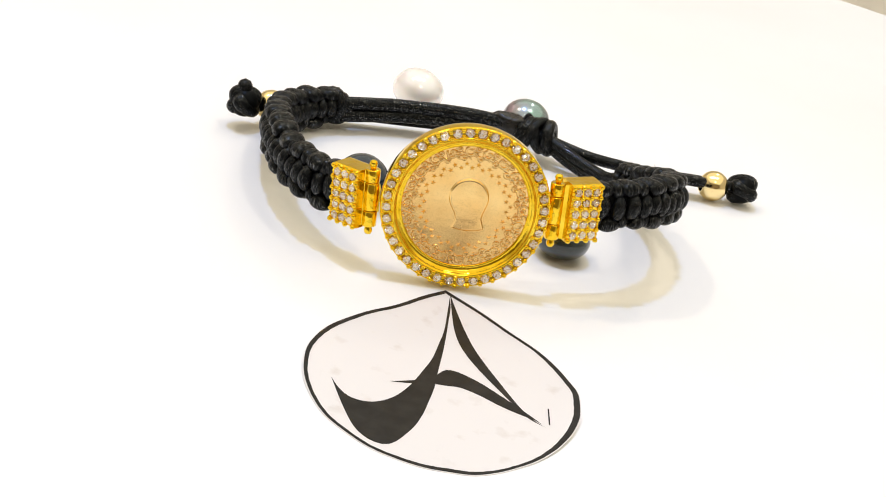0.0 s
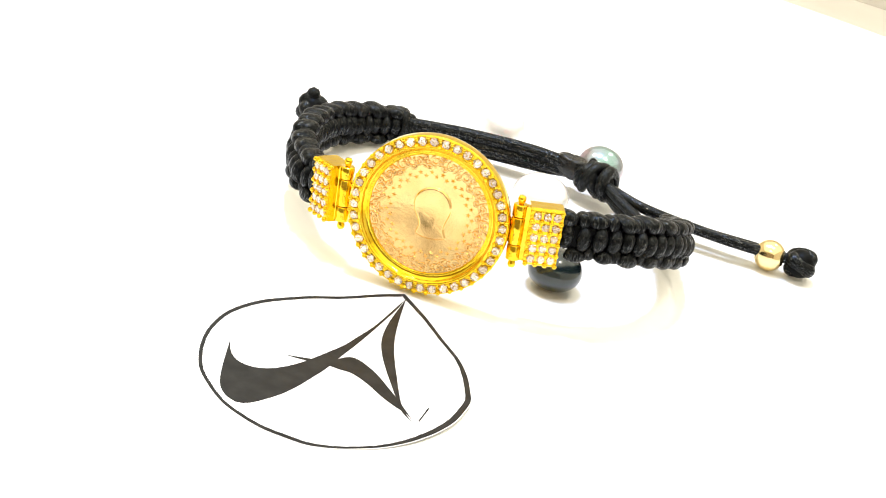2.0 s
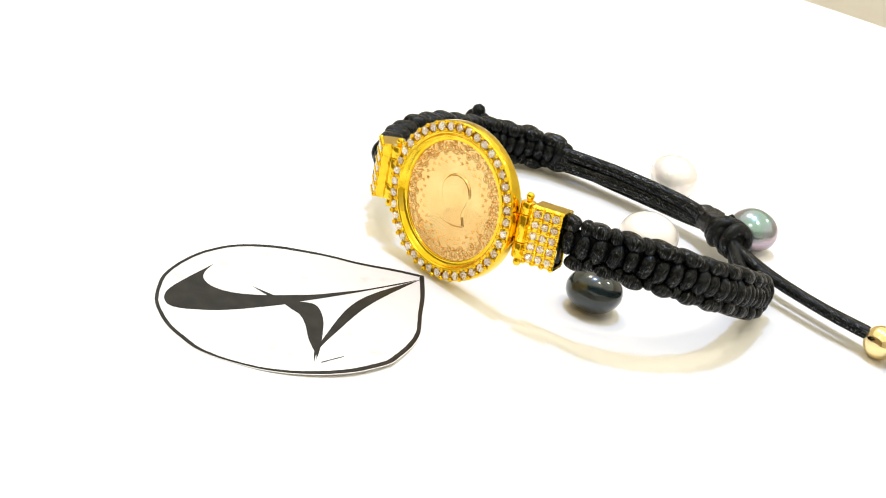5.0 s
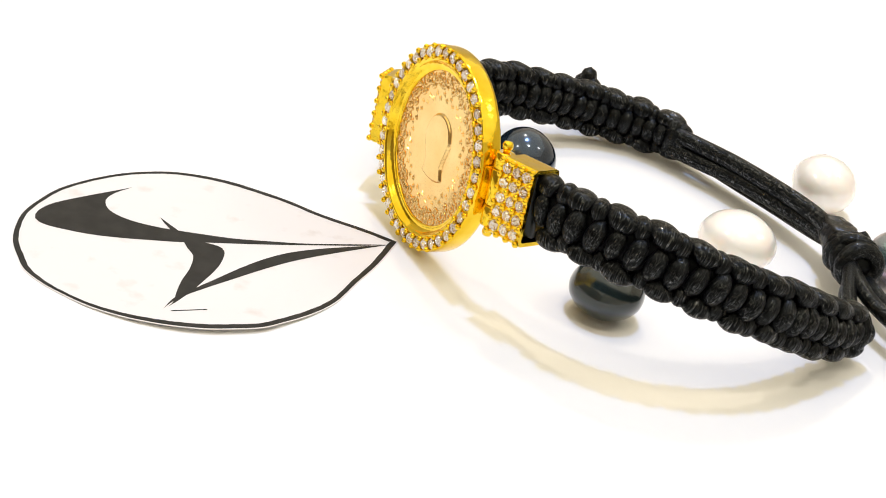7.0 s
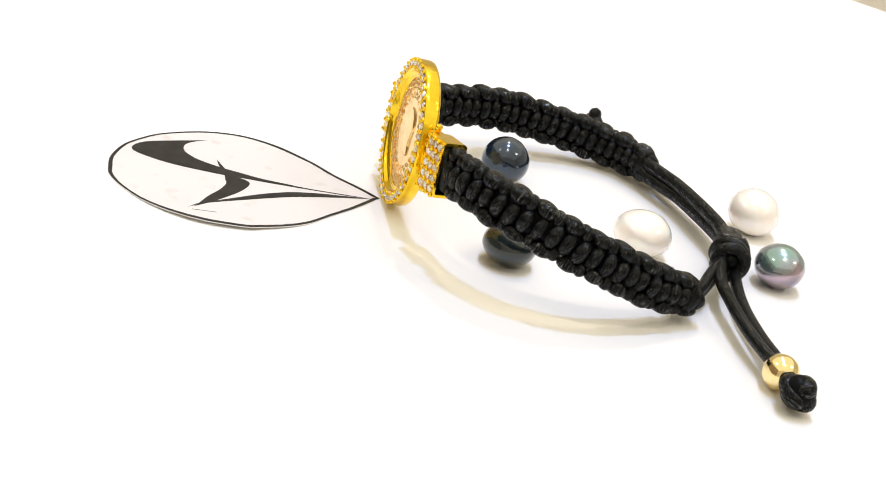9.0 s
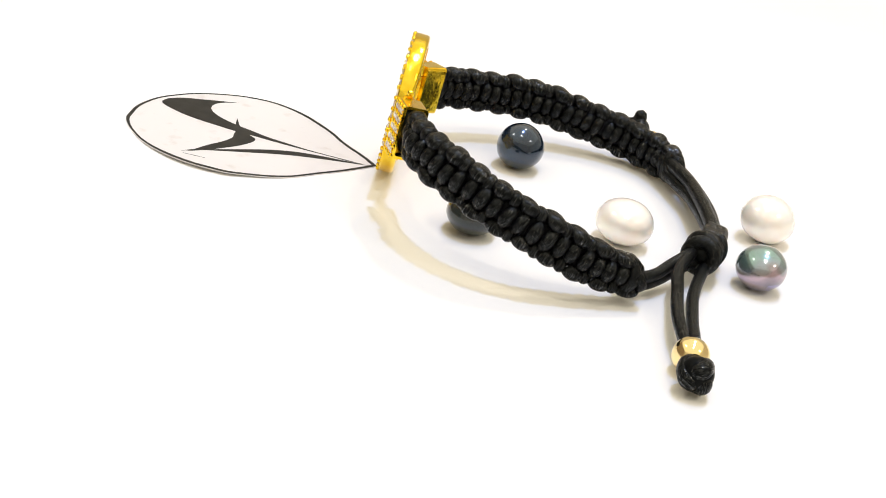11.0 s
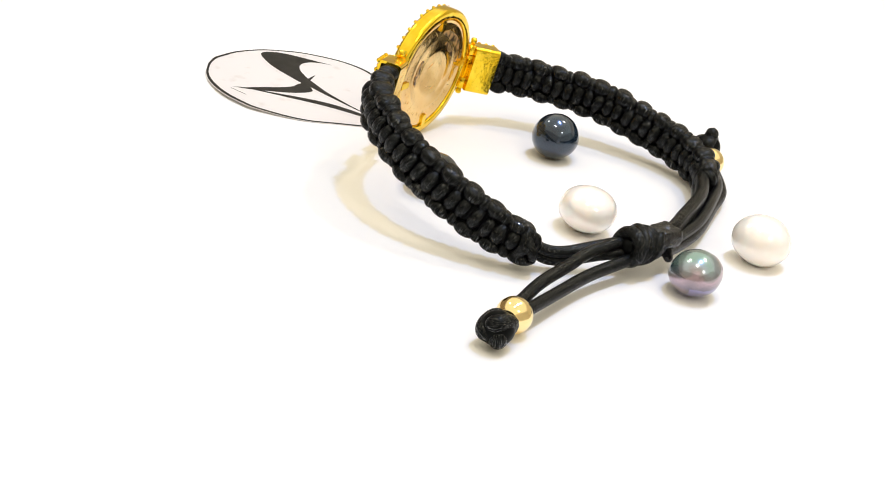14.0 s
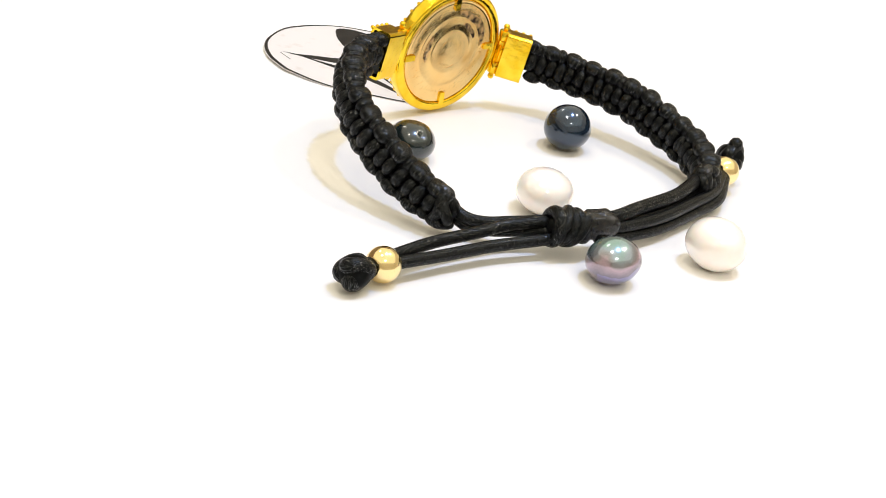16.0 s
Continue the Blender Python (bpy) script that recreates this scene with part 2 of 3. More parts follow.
def tube(bm, line, radius, seg=10, closed=False, caps=True):
    """A round cord along a line in millimetres; radius: a number or one for each point."""
    line = [Vector(q) for q in line]
    n = len(line)
    radii = [radius] * n if isinstance(radius, (int, float)) else radius
    side, rings = None, []
    for i, q in enumerate(line):
        ahead = (line[(i + 1) % n] - line[i - 1]) if closed else (line[min(i + 1, n - 1)] - line[max(i - 1, 0)])
        ahead.normalize()
        if side is None:
            side = ahead.orthogonal()
        side = (side - ahead * side.dot(ahead)).normalized()
        over = ahead.cross(side)
        rings.append([bm.verts.new((q + (side * math.cos(a) + over * math.sin(a)) * radii[i]) * MM)
                      for a in (2 * math.pi * k / seg for k in range(seg))])
    pairs = list(zip(rings, rings[1:]))
    if closed:
        # turn the last ring to meet the first with the least twist
        first = rings[0]
        shift = min(range(seg), key=lambda s: sum((rings[-1][k].co - first[(k + s) % seg].co).length for k in range(seg)))
        pairs.append((rings[-1], first[shift:] + first[:shift]))
    uv, far = bm.loops.layers.uv.verify(), 0.0
    for i, (r, s) in enumerate(pairs):
        step = (line[(i + 1) % n] - line[i]).length
        for k in range(seg):
            face = bm.faces.new((r[k], r[(k + 1) % seg], s[(k + 1) % seg], s[k]))
            for corner, at in zip(face.loops, ((k, far), (k + 1, far), (k + 1, far + step), (k, far + step))):
                corner[uv].uv = (at[0] / seg, at[1])
        far += step
    if caps and not closed:
        for r, q, away in ((rings[0], line[0], line[0] - line[1]), (rings[-1], line[-1], line[-1] - line[-2])):
            size = (r[0].co - q * MM).length
            tip = bm.verts.new(q * MM + away.normalized() * size * 0.5)
            for k in range(seg):
                bm.faces.new((r[k], r[(k + 1) % seg], tip))
    return bm


def lathe(bm, profile, seg=64, m=Matrix(), closed=False):
    """Turns a profile of (radius, height), in millimetres, round the z axis."""
    rings = []
    for r, z in profile:
        if r < 1e-6:
            rings.append([bm.verts.new(m @ V(0, 0, z))])
        else:
            rings.append([bm.verts.new(m @ V(r * math.cos(2 * math.pi * k / seg), r * math.sin(2 * math.pi * k / seg), z)) for k in range(seg)])
    for a, b in list(zip(rings, rings[1:])) + ([(rings[-1], rings[0])] if closed else []):
        for k in range(seg):
            q = [a[k % len(a)], a[(k + 1) % len(a)], b[(k + 1) % len(b)], b[k % len(b)]]
            q = list(dict.fromkeys(q))
            if len(q) > 2:
                bm.faces.new(q)
    return bm


def slab(bm, outline, low, high, m=Matrix()):
    """A flat piece with the given outline between two heights."""
    a = [bm.verts.new(m @ V(p[0], p[1], low)) for p in outline]
    b = [bm.verts.new(m @ V(p[0], p[1], high)) for p in outline]
    bm.faces.new(a[::-1])
    bm.faces.new(b)
    n = len(a)
    for k in range(n):
        bm.faces.new((a[k], a[(k + 1) % n], b[(k + 1) % n], b[k]))
    return bm


def ball(bm, centre, r, m=Matrix(), seg=12, rings=8):
    steps = [(r * math.sin(math.pi * k / rings), -r * math.cos(math.pi * k / rings)) for k in range(rings + 1)]
    steps[0], steps[-1] = (0, -r), (0, r)
    return lathe(bm, steps, seg, m @ Matrix.Translation(V(*centre)))


def rounded_box(w, h, r, n=4):
    """The outline of a rectangle with round corners."""
    out = []
    for cx, cy, a0 in ((w - r, h - r, 0), (-w + r, h - r, 90), (-w + r, -h + r, 180), (w - r, -h + r, 270)):
        out += [(cx + r * math.cos(radians(a0 + 90 * k / n)), cy + r * math.sin(radians(a0 + 90 * k / n))) for k in range(n + 1)]
    return out


# ---- the setting ----
TABLE_TOP = -0.22


def setting():
    bm = lathe(bmesh.new(), [(0, -12), (230, -12), (234, -11), (236, -8), (236, -3), (234.6, -0.8), (232, 0), (0, 0)], 160)
    table = tagged(new("round_table"), "round white laminate table with a smooth glossy top", "table")
    part("tabletop", bm, TABLE_WHITE, table)
    part("pedestal", lathe(bmesh.new(), [(0, -405), (32, -405), (32, -14), (60, -12.05), (0, -12.05)], 40), STEEL, table, "steel pedestal")
    part("foot_plate", lathe(bmesh.new(), [(0, -420), (170, -420), (170, -414), (40, -405.05), (0, -405.05)], 64), STEEL, table, "round steel foot plate")
    for ob in table.children:
        ob.matrix_basis = Matrix.Translation(V(-3, -2, TABLE_TOP))
    half, t = 2200, 100
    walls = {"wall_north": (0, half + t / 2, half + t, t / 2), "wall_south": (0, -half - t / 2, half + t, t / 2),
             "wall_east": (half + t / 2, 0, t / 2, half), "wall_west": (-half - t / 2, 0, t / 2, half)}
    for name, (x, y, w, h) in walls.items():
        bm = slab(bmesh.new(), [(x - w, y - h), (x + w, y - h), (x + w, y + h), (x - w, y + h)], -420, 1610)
        # south wall is never seen; its dark tone only shapes what coin and bezel mirror
        dimmed = name == "wall_south"
        tagged(part(name, bm, WALL_DIMMED if dimmed else WALL_PAINT, smooth=False), "plain unseen wall of the room, darkened to dim the gold's reflections" if dimmed else "plain beige painted wall of the room", "wall", kind="structure")
    bm = slab(bmesh.new(), [(-half - t, -half - t), (half + t, -half - t), (half + t, half + t), (-half - t, half + t)], -500, -420.3)
    tagged(part("floor", bm, FLOOR_TILE, smooth=False), "plain beige floor of the room", "floor", kind="structure")


setting()


def along(line, s):
    """The place and the direction s millimetres along a line."""
    for a, b in zip(line, line[1:]):
        d = (b - a).length
        if s <= d:
            return a + (b - a) * (s / d), (b - a).normalized()
        s -= d
    return line[-1], (line[-1] - line[-2]).normalized()


# ---- the logo card ----
def lift(x, y):
    """How far the card curls up off the table, most at one shoulder."""
    return 0.5 * math.exp(-((x - 19) / 5.5) ** 2 - ((y + 22) / 15) ** 2) + 0.3 * math.exp(-((x + 15) / 4) ** 2 - ((y + 22) / 9) ** 2)


def logo_card():
    card = tagged(new("logo_card"), "white drop-shaped card with black printed outline and swoosh strokes", "card")
    corners = [(-0.7, 0.8), (4.2, -2.7), (8.1, -6.0), (11.9, -9.1), (14.4, -12.2), (16.2, -15.4), (17.2, -17.6), (17.5, -20.3), (17.5, -23.0), (16.9, -25.9), (16.0, -28.3), (14.8, -30.6), (13.0, -33.1), (10.9, -35.2), (8.9, -36.9), (6.5, -38.3), (4.1, -38.8), (1.1, -39.1), (-2.0, -38.7), (-5.2, -37.7), (-8.6, -35.5), (-10.8, -33.5), (-12.8, -30.4), (-14.2, -27.0), (-14.8, -23.8), (-14.9, -21.1), (-14.4, -18.2), (-13.5, -15.5), (-12.2, -13.1), (-9.6, -9.5), (-6.4, -6.2), (-3.3, -2.1)]
    widths = [.62, .55, .5, .5, .6, .62, .66, .7, .7, .66, .6, .5, .4, .35, .4, .5, .55, .5, .45, .4, .4, .4, .4, .42, .45, .5, .55, .6, .6, .55, .55, .6]
    edge = spline([(*p, w) for p, w in zip(corners + corners[:1], widths + widths[:1])], 6)[:-1]
    rim = [(0.8 + (p.x - 0.8) * 1.007, -20 + (p.y + 20) * 1.006) for p in edge]
    bm = bmesh.new()
    sheets = []
    for z in (0.085, 0.01):
        rings = [[bm.verts.new(V(x, y, z + lift(x, y))) for x, y in ((0.8 + (p - 0.8) * f, -20 + (q + 20) * f) for p, q in rim)] for f in (1, 0.93, 0.84, 0.72, 0.56, 0.36)]
        mid = bm.verts.new(V(0.8, -20, z))
        for r, s in zip(rings, rings[1:] + [[mid]]):
            for k in range(len(rim)):
                bm.faces.new(list(dict.fromkeys((r[k], r[(k + 1) % len(r)], s[(k + 1) % len(s)], s[k % len(s)]))))
        sheets.append(rings[0])
    for k in range(len(rim)):
        bm.faces.new((sheets[0][k], sheets[0][k - 1], sheets[1][k - 1], sheets[1][k]))
    part("sheet", bm, TAG_WHITE, card, smooth=False)
    # the printed line just inside the edge, thick on one flank and thin on the other
    bm, n = bmesh.new(), len(edge)
    outer, inner = [], []
    for k, p in enumerate(edge):
        ahead = (edge[(k + 1) % n] - edge[k - 1]).xy.normalized()
        into = Vector((ahead.y, -ahead.x))
        wide = 1.08 * p.z + 0.02 * math.sin(k * 1.7)
        x, y = p.x + into.x * wide, p.y + into.y * wide
        outer.append(bm.verts.new(V(p.x, p.y, 0.1 + lift(p.x, p.y))))
        inner.append(bm.verts.new(V(x, y, 0.1 + lift(x, y))))
    for k in range(n):
        bm.faces.new((outer[k], outer[(k + 1) % n], inner[(k + 1) % n], inner[k]))
    part("outline_print", bm, INK, card, "black printed outline", smooth=False)

    def blade(name, upper, lower, z):
        """A printed shape between two smooth edges that run the same way."""
        a, b = spline([(*p, 0) for p in upper], 8), spline([(*p, 0) for p in lower], 8)
        m = 60

        def even(line):
            """The same line in m equal steps."""
            whole = sum((q - p).length for p, q in zip(line, line[1:]))
            return [along(line, whole * k / m)[0] for k in range(m + 1)]

        a, b = even(a), even(b)
        bm = bmesh.new()
        va, vb = [bm.verts.new(V(p.x, p.y, z + lift(p.x, p.y))) for p in a], [bm.verts.new(V(p.x, p.y, z + lift(p.x, p.y))) for p in b]
        for k in range(m):
            bm.faces.new((va[k], va[k + 1], vb[k + 1], vb[k]))
        part(name, bm, INK, card, "black printed curved stroke", smooth=False)

    blade("long_stroke", [(-0.0, -0.3), (0.1, -3.7), (0.2, -9.6), (-0.1, -13.3), (-0.5, -17.0), (-1.2, -19.9), (-1.9, -22.6), (-2.6, -24.7), (-3.6, -26.8), (-4.7, -28.2), (-5.9, -29.1), (-7.1, -29.4), (-8.5, -29.2), (-9.9, -28.1), (-11.2, -26.2)],
          [(-0.0, -0.6), (0.4, -3.6), (0.5, -7.3), (0.6, -11.6), (0.6, -15.8), (0.5, -19.8), (0.5, -23.0), (0.2, -26.2), (-0.1, -28.8), (-0.7, -31.7), (-1.7, -34.3), (-2.4, -35.7), (-3.3, -36.6), (-4.4, -36.7), (-5.8, -36.1), (-7.3, -34.5), (-9.1, -31.0), (-11.2, -26.2)], 0.097)
    blade("short_stroke", [(0.0, -0.1), (1.4, -4.6), (2.9, -9.0), (4.3, -12.4), (6.0, -15.6), (7.9, -18.8), (9.4, -21.3), (10.9, -23.6), (12.3, -25.2), (13.7, -26.3)],
          [(0.0, -0.1), (0.6, -4.2), (1.3, -8.4), (2.3, -11.9), (3.8, -14.9), (5.8, -17.8), (8.0, -20.6), (9.9, -23.0), (11.6, -25.0), (13.7, -26.3)], 0.099)
    blade("cross_stroke", [(0.4, -20.4), (1.1, -19.1), (1.8, -18.6), (3.1, -18.7), (5.6, -19.8), (8.5, -21.8), (10.6, -23.4), (12.2, -24.75), (13.3, -25.8)],
          [(0.4, -22.4), (1.8, -22.2), (3.4, -21.9), (5.8, -22.6), (8.3, -23.8), (10.5, -24.6), (12.2, -25.1), (13.3, -25.8)], 0.101)
    blade("bar_stroke", [(-4.7, -24.1), (-3.2, -23.3), (-1.7, -22.5)], [(-4.7, -24.1), (-3.4, -23.8), (-2.1, -23.4)], 0.103)
    blade("hair_line", [(13.74, -22.2), (14.02, -25.6)], [(13.92, -22.2), (14.20, -25.6)], 0.103)
    card.location.z = TABLE_TOP * MM


logo_card()

# ---- the bracelet ----
bracelet = tagged(new("bracelet"), "black braided cord bracelet with a stone-framed gold coin pendant", "bracelet")
ACROSS, UP, FRONT = Vector((0.9814, 0.1603, 0.1053)), Vector((-0.1168, 0.0640, 0.9911)), Vector((0.1522, -0.9850, 0.0815))
COIN = Matrix.Translation(V(-0.96, 3.91, 11.05)) @ Matrix((ACROSS, UP, FRONT)).transposed().to_4x4()
RING = 10.1  # radius of the ring of stones


def stone_mesh(bm, r, m):
    """A round brilliant: flat table, crown, girdle and a short pavilion."""
    turn = Matrix.Rotation(math.pi / 8, 4, "Z")
    rows = [[bm.verts.new(m @ t @ V(q * r * math.cos(math.pi * k / 4), q * r * math.sin(math.pi * k / 4), z * r)) for k in range(8)]
            for q, z, t in ((0.52, 0.46, Matrix()), (0.8, 0.30, turn), (1.0, 0.02, Matrix()), (0.62, -0.5, turn))]
    bm.faces.new(rows[0])
    for i, (a, b) in enumerate(zip(rows, rows[1:])):
        for k in range(8):
            if i % 2 == 0:
                bm.faces.new((a[k], b[k], a[(k + 1) % 8]))
                bm.faces.new((b[k], b[(k + 1) % 8], a[(k + 1) % 8]))
            else:
                bm.faces.new((a[k], b[k], b[(k + 1) % 8]))
                bm.faces.new((a[k], b[(k + 1) % 8], a[(k + 1) % 8]))
    bm.faces.new(rows[-1][::-1])
    return bm


def pendant():
    profile = [(8.15, 0.1), (8.15, 1.08), (8.25, 1.2), (8.4, 1.19), (8.62, 1.22), (8.84, 1.38), (9.04, 1.68), (9.2, 1.96), (9.4, 2.02), (9.54, 1.86),
               (9.8, 1.56), (10.4, 1.56), (10.62, 1.8), (10.72, 1.86), (10.84, 1.76), (10.9, 1.5), (10.9, 0.1), (10.82, -0.25),
               (10.55, -0.45), (9.62, -0.5), (9.4, -0.42), (9.3, -0.2), (9.3, 0.1)]
    FACE = COIN @ Matrix.Translation(V(0, 0, 1.0))
    bezel = part("bezel", lathe(bmesh.new(), profile, 144, COIN, True), GOLD, bracelet, "polished yellow gold round bezel")
    # the coin: a disc with a raised rim and stepped rings on its back
    disc = [(0, 0.0), (4.0, 0.0), (8.2, 0.0), (8.3, 0.0), (8.36, 0.06), (8.5, 0.07), (9.0, 0.06), (9.2, 0.0), (9.2, -1.2), (9.05, -1.29),
            (8.5, -1.32), (8.35, -1.28), (6.6, -1.28), (6.4, -1.32), (6.2, -1.33), (6.0, -1.28), (4.5, -1.28), (4.1, -1.36), (3.7, -1.38), (3.3, -1.32), (1.8, -1.36), (0, -1.42)]
    coin = part("coin", lathe(bmesh.new(), disc, 120, FACE), COIN_GOLD, bezel, "rosy gold coin with a raised relief")
    # a plain raised shape in the middle of the coin: an oval over a broader foot
    bm, n, size = bmesh.new(), 110, 4.9
    grid = {}

    def step(d, wide):
        f = min(1.0, max(0.0, d / wide))
        return f * f * (3 - 2 * f)

    for i in range(n + 1):
        for j in range(n + 1):
            x, y = (2 * i / n - 1) * size, (2 * j / n - 1) * size
            if x * x + y * y > size * size:
                continue
            oval = (1 - math.hypot((x - 0.35) / 2.75, (y - 1.35) / 2.7)) * 2.7
            foot = min(1.9 + 0.35 * max(0.0, -y - 1.6) - abs(x - 0.55), 0.6 - y, y + 3.5 - 0.08 * (x - 0.6) ** 2)
            d = math.log(math.exp(2.5 * oval) + math.exp(2.5 * foot)) / 2.5 - 0.12
            grid[i, j] = bm.verts.new(FACE @ V(x, y, -0.02 + (0.16 + 0.16 * (1 - ((x - 0.4) ** 2 + (y - 0.3) ** 2) / 25)) * step(d, 0.32))), d
    for i, j in grid:
        q = [(i, j), (i + 1, j), (i + 1, j + 1), (i, j + 1)]
        if all(k in grid for k in q) and max(grid[k][1] for k in q) > 0:
            bm.faces.new([grid[k][0] for k in q])
    bmesh.ops.delete(bm, geom=[v for v in bm.verts if not v.link_faces], context="VERTS")
    part("centre_relief", bm, COIN_GOLD, bezel, "plain raised relief in the coin's middle")
    # stars round the middle, in two staggered rows
    bm = bmesh.new()
    five = [((0.42 if k % 2 == 0 else 0.18) * math.cos(math.pi * k / 5), (0.42 if k % 2 == 0 else 0.18) * math.sin(math.pi * k / 5)) for k in range(10)]
    for k in range(48):
        a = 2 * math.pi * (k + 0.5) / 48
        m = FACE @ Matrix.Rotation(a, 4, "Z") @ Matrix.Translation(V(5.3 if k % 2 else 5.8, 0, 0))
        tip = bm.verts.new(m @ V(0, 0, 0.17))
        rim = [bm.verts.new(m @ V(x, y, -0.01)) for x, y in five]
        for i in range(10):
            bm.faces.new((rim[i], rim[(i + 1) % 10], tip))
    tagged(part("star_ring", bm, COIN_GOLD, bezel, "ring of small raised stars", smooth=False), kind="stuff")
    # scrolling leaves in the outer field
    bm = bmesh.new()
    for k in range(20):
        a0 = 2 * math.pi * k / 20
        for turn, r0, start, big in ((1, 7.2, 0.0, 0.72), (-1, 6.5, 0.13, 0.42), (1, 7.62, 0.185, 0.36), (-1, 6.95, 0.235, 0.3)):
            m = Matrix.Rotation(a0 + start, 4, "Z") @ Matrix.Translation(Vector((r0, 0, 0)))
            curl = []
            for i in range(15):
                f = i / 14
                ang, rad = turn * (0.6 + f * 8.0) + 0.3 * math.sin(k * 2.3), big * (1 - 0.85 * f)
                curl.append(m @ Vector((rad * math.cos(ang), rad * math.sin(ang), 0.02)))
            tube(bm, curl, [0.08 + 0.13 * math.sin(math.pi * min(1, i / 14 + 0.12)) for i in range(15)], 5)
        for i in range(7):
            a = a0 + i * 0.046 + 0.02
            r = 6.15 + 0.5 * ((i * 37 + k * 11) % 7) / 2.4
            leaf = [Vector((r * math.cos(a), r * math.sin(a), 0.0)), Vector(((r + 0.25) * math.cos(a + 0.03), (r + 0.25) * math.sin(a + 0.03), 0.07)),
                    Vector(((r + 0.5) * math.cos(a + 0.02), (r + 0.5) * math.sin(a + 0.02), 0.0))]
            tube(bm, leaf, [0.05, 0.19, 0.03], 5)
    bmesh.ops.transform(bm, matrix=FACE @ Matrix.Diagonal((1.035, 1.035, 0.66, 1)), verts=bm.verts)
    tagged(part("scrollwork", bm, COIN_GOLD, bezel, "raised scrollwork round the coin's edge"), kind="stuff")
    # dark tarnish and raised motif on the back, and four bent tabs that hold the coin
    bm = bmesh.new()
    for k in range(64):
        a, r = 2 * math.pi * k / 64 + random.uniform(-0.04, 0.04), random.uniform(6.9, 7.7)
        bend, half = random.uniform(-0.06, 0.06), random.uniform(0.2, 0.5)
        tube(bm, [Vector(((r - half) * math.cos(a), (r - half) * math.sin(a), -1.26)), Vector((r * math.cos(a + bend), r * math.sin(a + bend), -1.28)),
                  Vector(((r + half) * math.cos(a), (r + half) * math.sin(a), -1.26))], [0.03, 0.05, 0.03], 5)
    for k in range(16):
        r, a = random.uniform(0.6, 3.2), random.uniform(0, 6.28)
        tube(bm, [Vector((r * math.cos(a + 0.16 * i), r * math.sin(a + 0.16 * i), -1.35)) for i in range(7)], [0.02, 0.03, 0.04, 0.045, 0.04, 0.03, 0.02], 6)
    bmesh.ops.transform(bm, matrix=FACE, verts=bm.verts)
    tagged(part("back_relief", bm, COIN_GOLD, bezel, "worn relief on the coin's back"), kind="stuff")
    bm = bmesh.new()
    for r, wide, start, stop in ((6.9, 0.75, 88, 168), (5.2, 0.45, 105, 150), (5.0, 0.5, -22, 30)):
        rim = []
        for sign in (1, -1):
            for i in range(17):
                f = i / 16 if sign > 0 else 1 - i / 16
                ang, w = radians(start + (stop - start) * f), wide * math.sin(math.pi * min(0.97, max(0.03, f))) ** 0.5
                q = r + sign * w * (1 + 0.2 * math.sin(9 * f + r + sign))
                rim.append((q * math.cos(ang), q * math.sin(ang)))
        slab(bm, rim, -1.345, -1.2, FACE)
    part("tarnish", bm, COIN_STAIN, bezel, "dark tarnish stain on the coin's back", smooth=False)
    for k, a in enumerate((-100, -8, 80, 172)):
        m = COIN @ Matrix.Rotation(radians(a), 4, "Z")
        bm = slab(bmesh.new(), [(7.5, -0.42), (8.2, -0.52), (9.5, -0.52), (9.5, 0.52), (8.2, 0.52), (7.5, 0.42)], -0.62, -0.3, m)
        part("coin_tab", bm, GOLD, bezel, smooth=False)
    # the ring of stones with a bead of gold on either side of each gap
    one = part("gemstone", stone_mesh(bmesh.new(), 0.65, Matrix()), STONE, bezel, "small clear round stone", smooth=False)
    grain = part("prong", ball(bmesh.new(), (0, 0, 0), 0.33, seg=8, rings=6), GOLD, bezel)
    for k in range(40):
        a = 2 * math.pi * (k + 0.3) / 40
        m = COIN @ Matrix.Rotation(a, 4, "Z") @ Matrix.Translation(V(RING, 0, 1.82)) @ pose(0, 0, 0, random.uniform(-12, 12), random.uniform(-12, 12), random.uniform(0, 360))
        if k:
            same_mesh("gemstone", one, m, bezel)
        else:
            one.matrix_basis = m
        for i, r in enumerate((RING - 0.55, RING + 0.55)):
            m = COIN @ Matrix.Rotation(a + math.pi / 40, 4, "Z") @ Matrix.Translation(V(r, 0, 1.95))
            if k or i:
                same_mesh("prong", grain, m, bezel)
            else:
                grain.matrix_basis = m
    return one, grain


gemstone, prong = pendant()


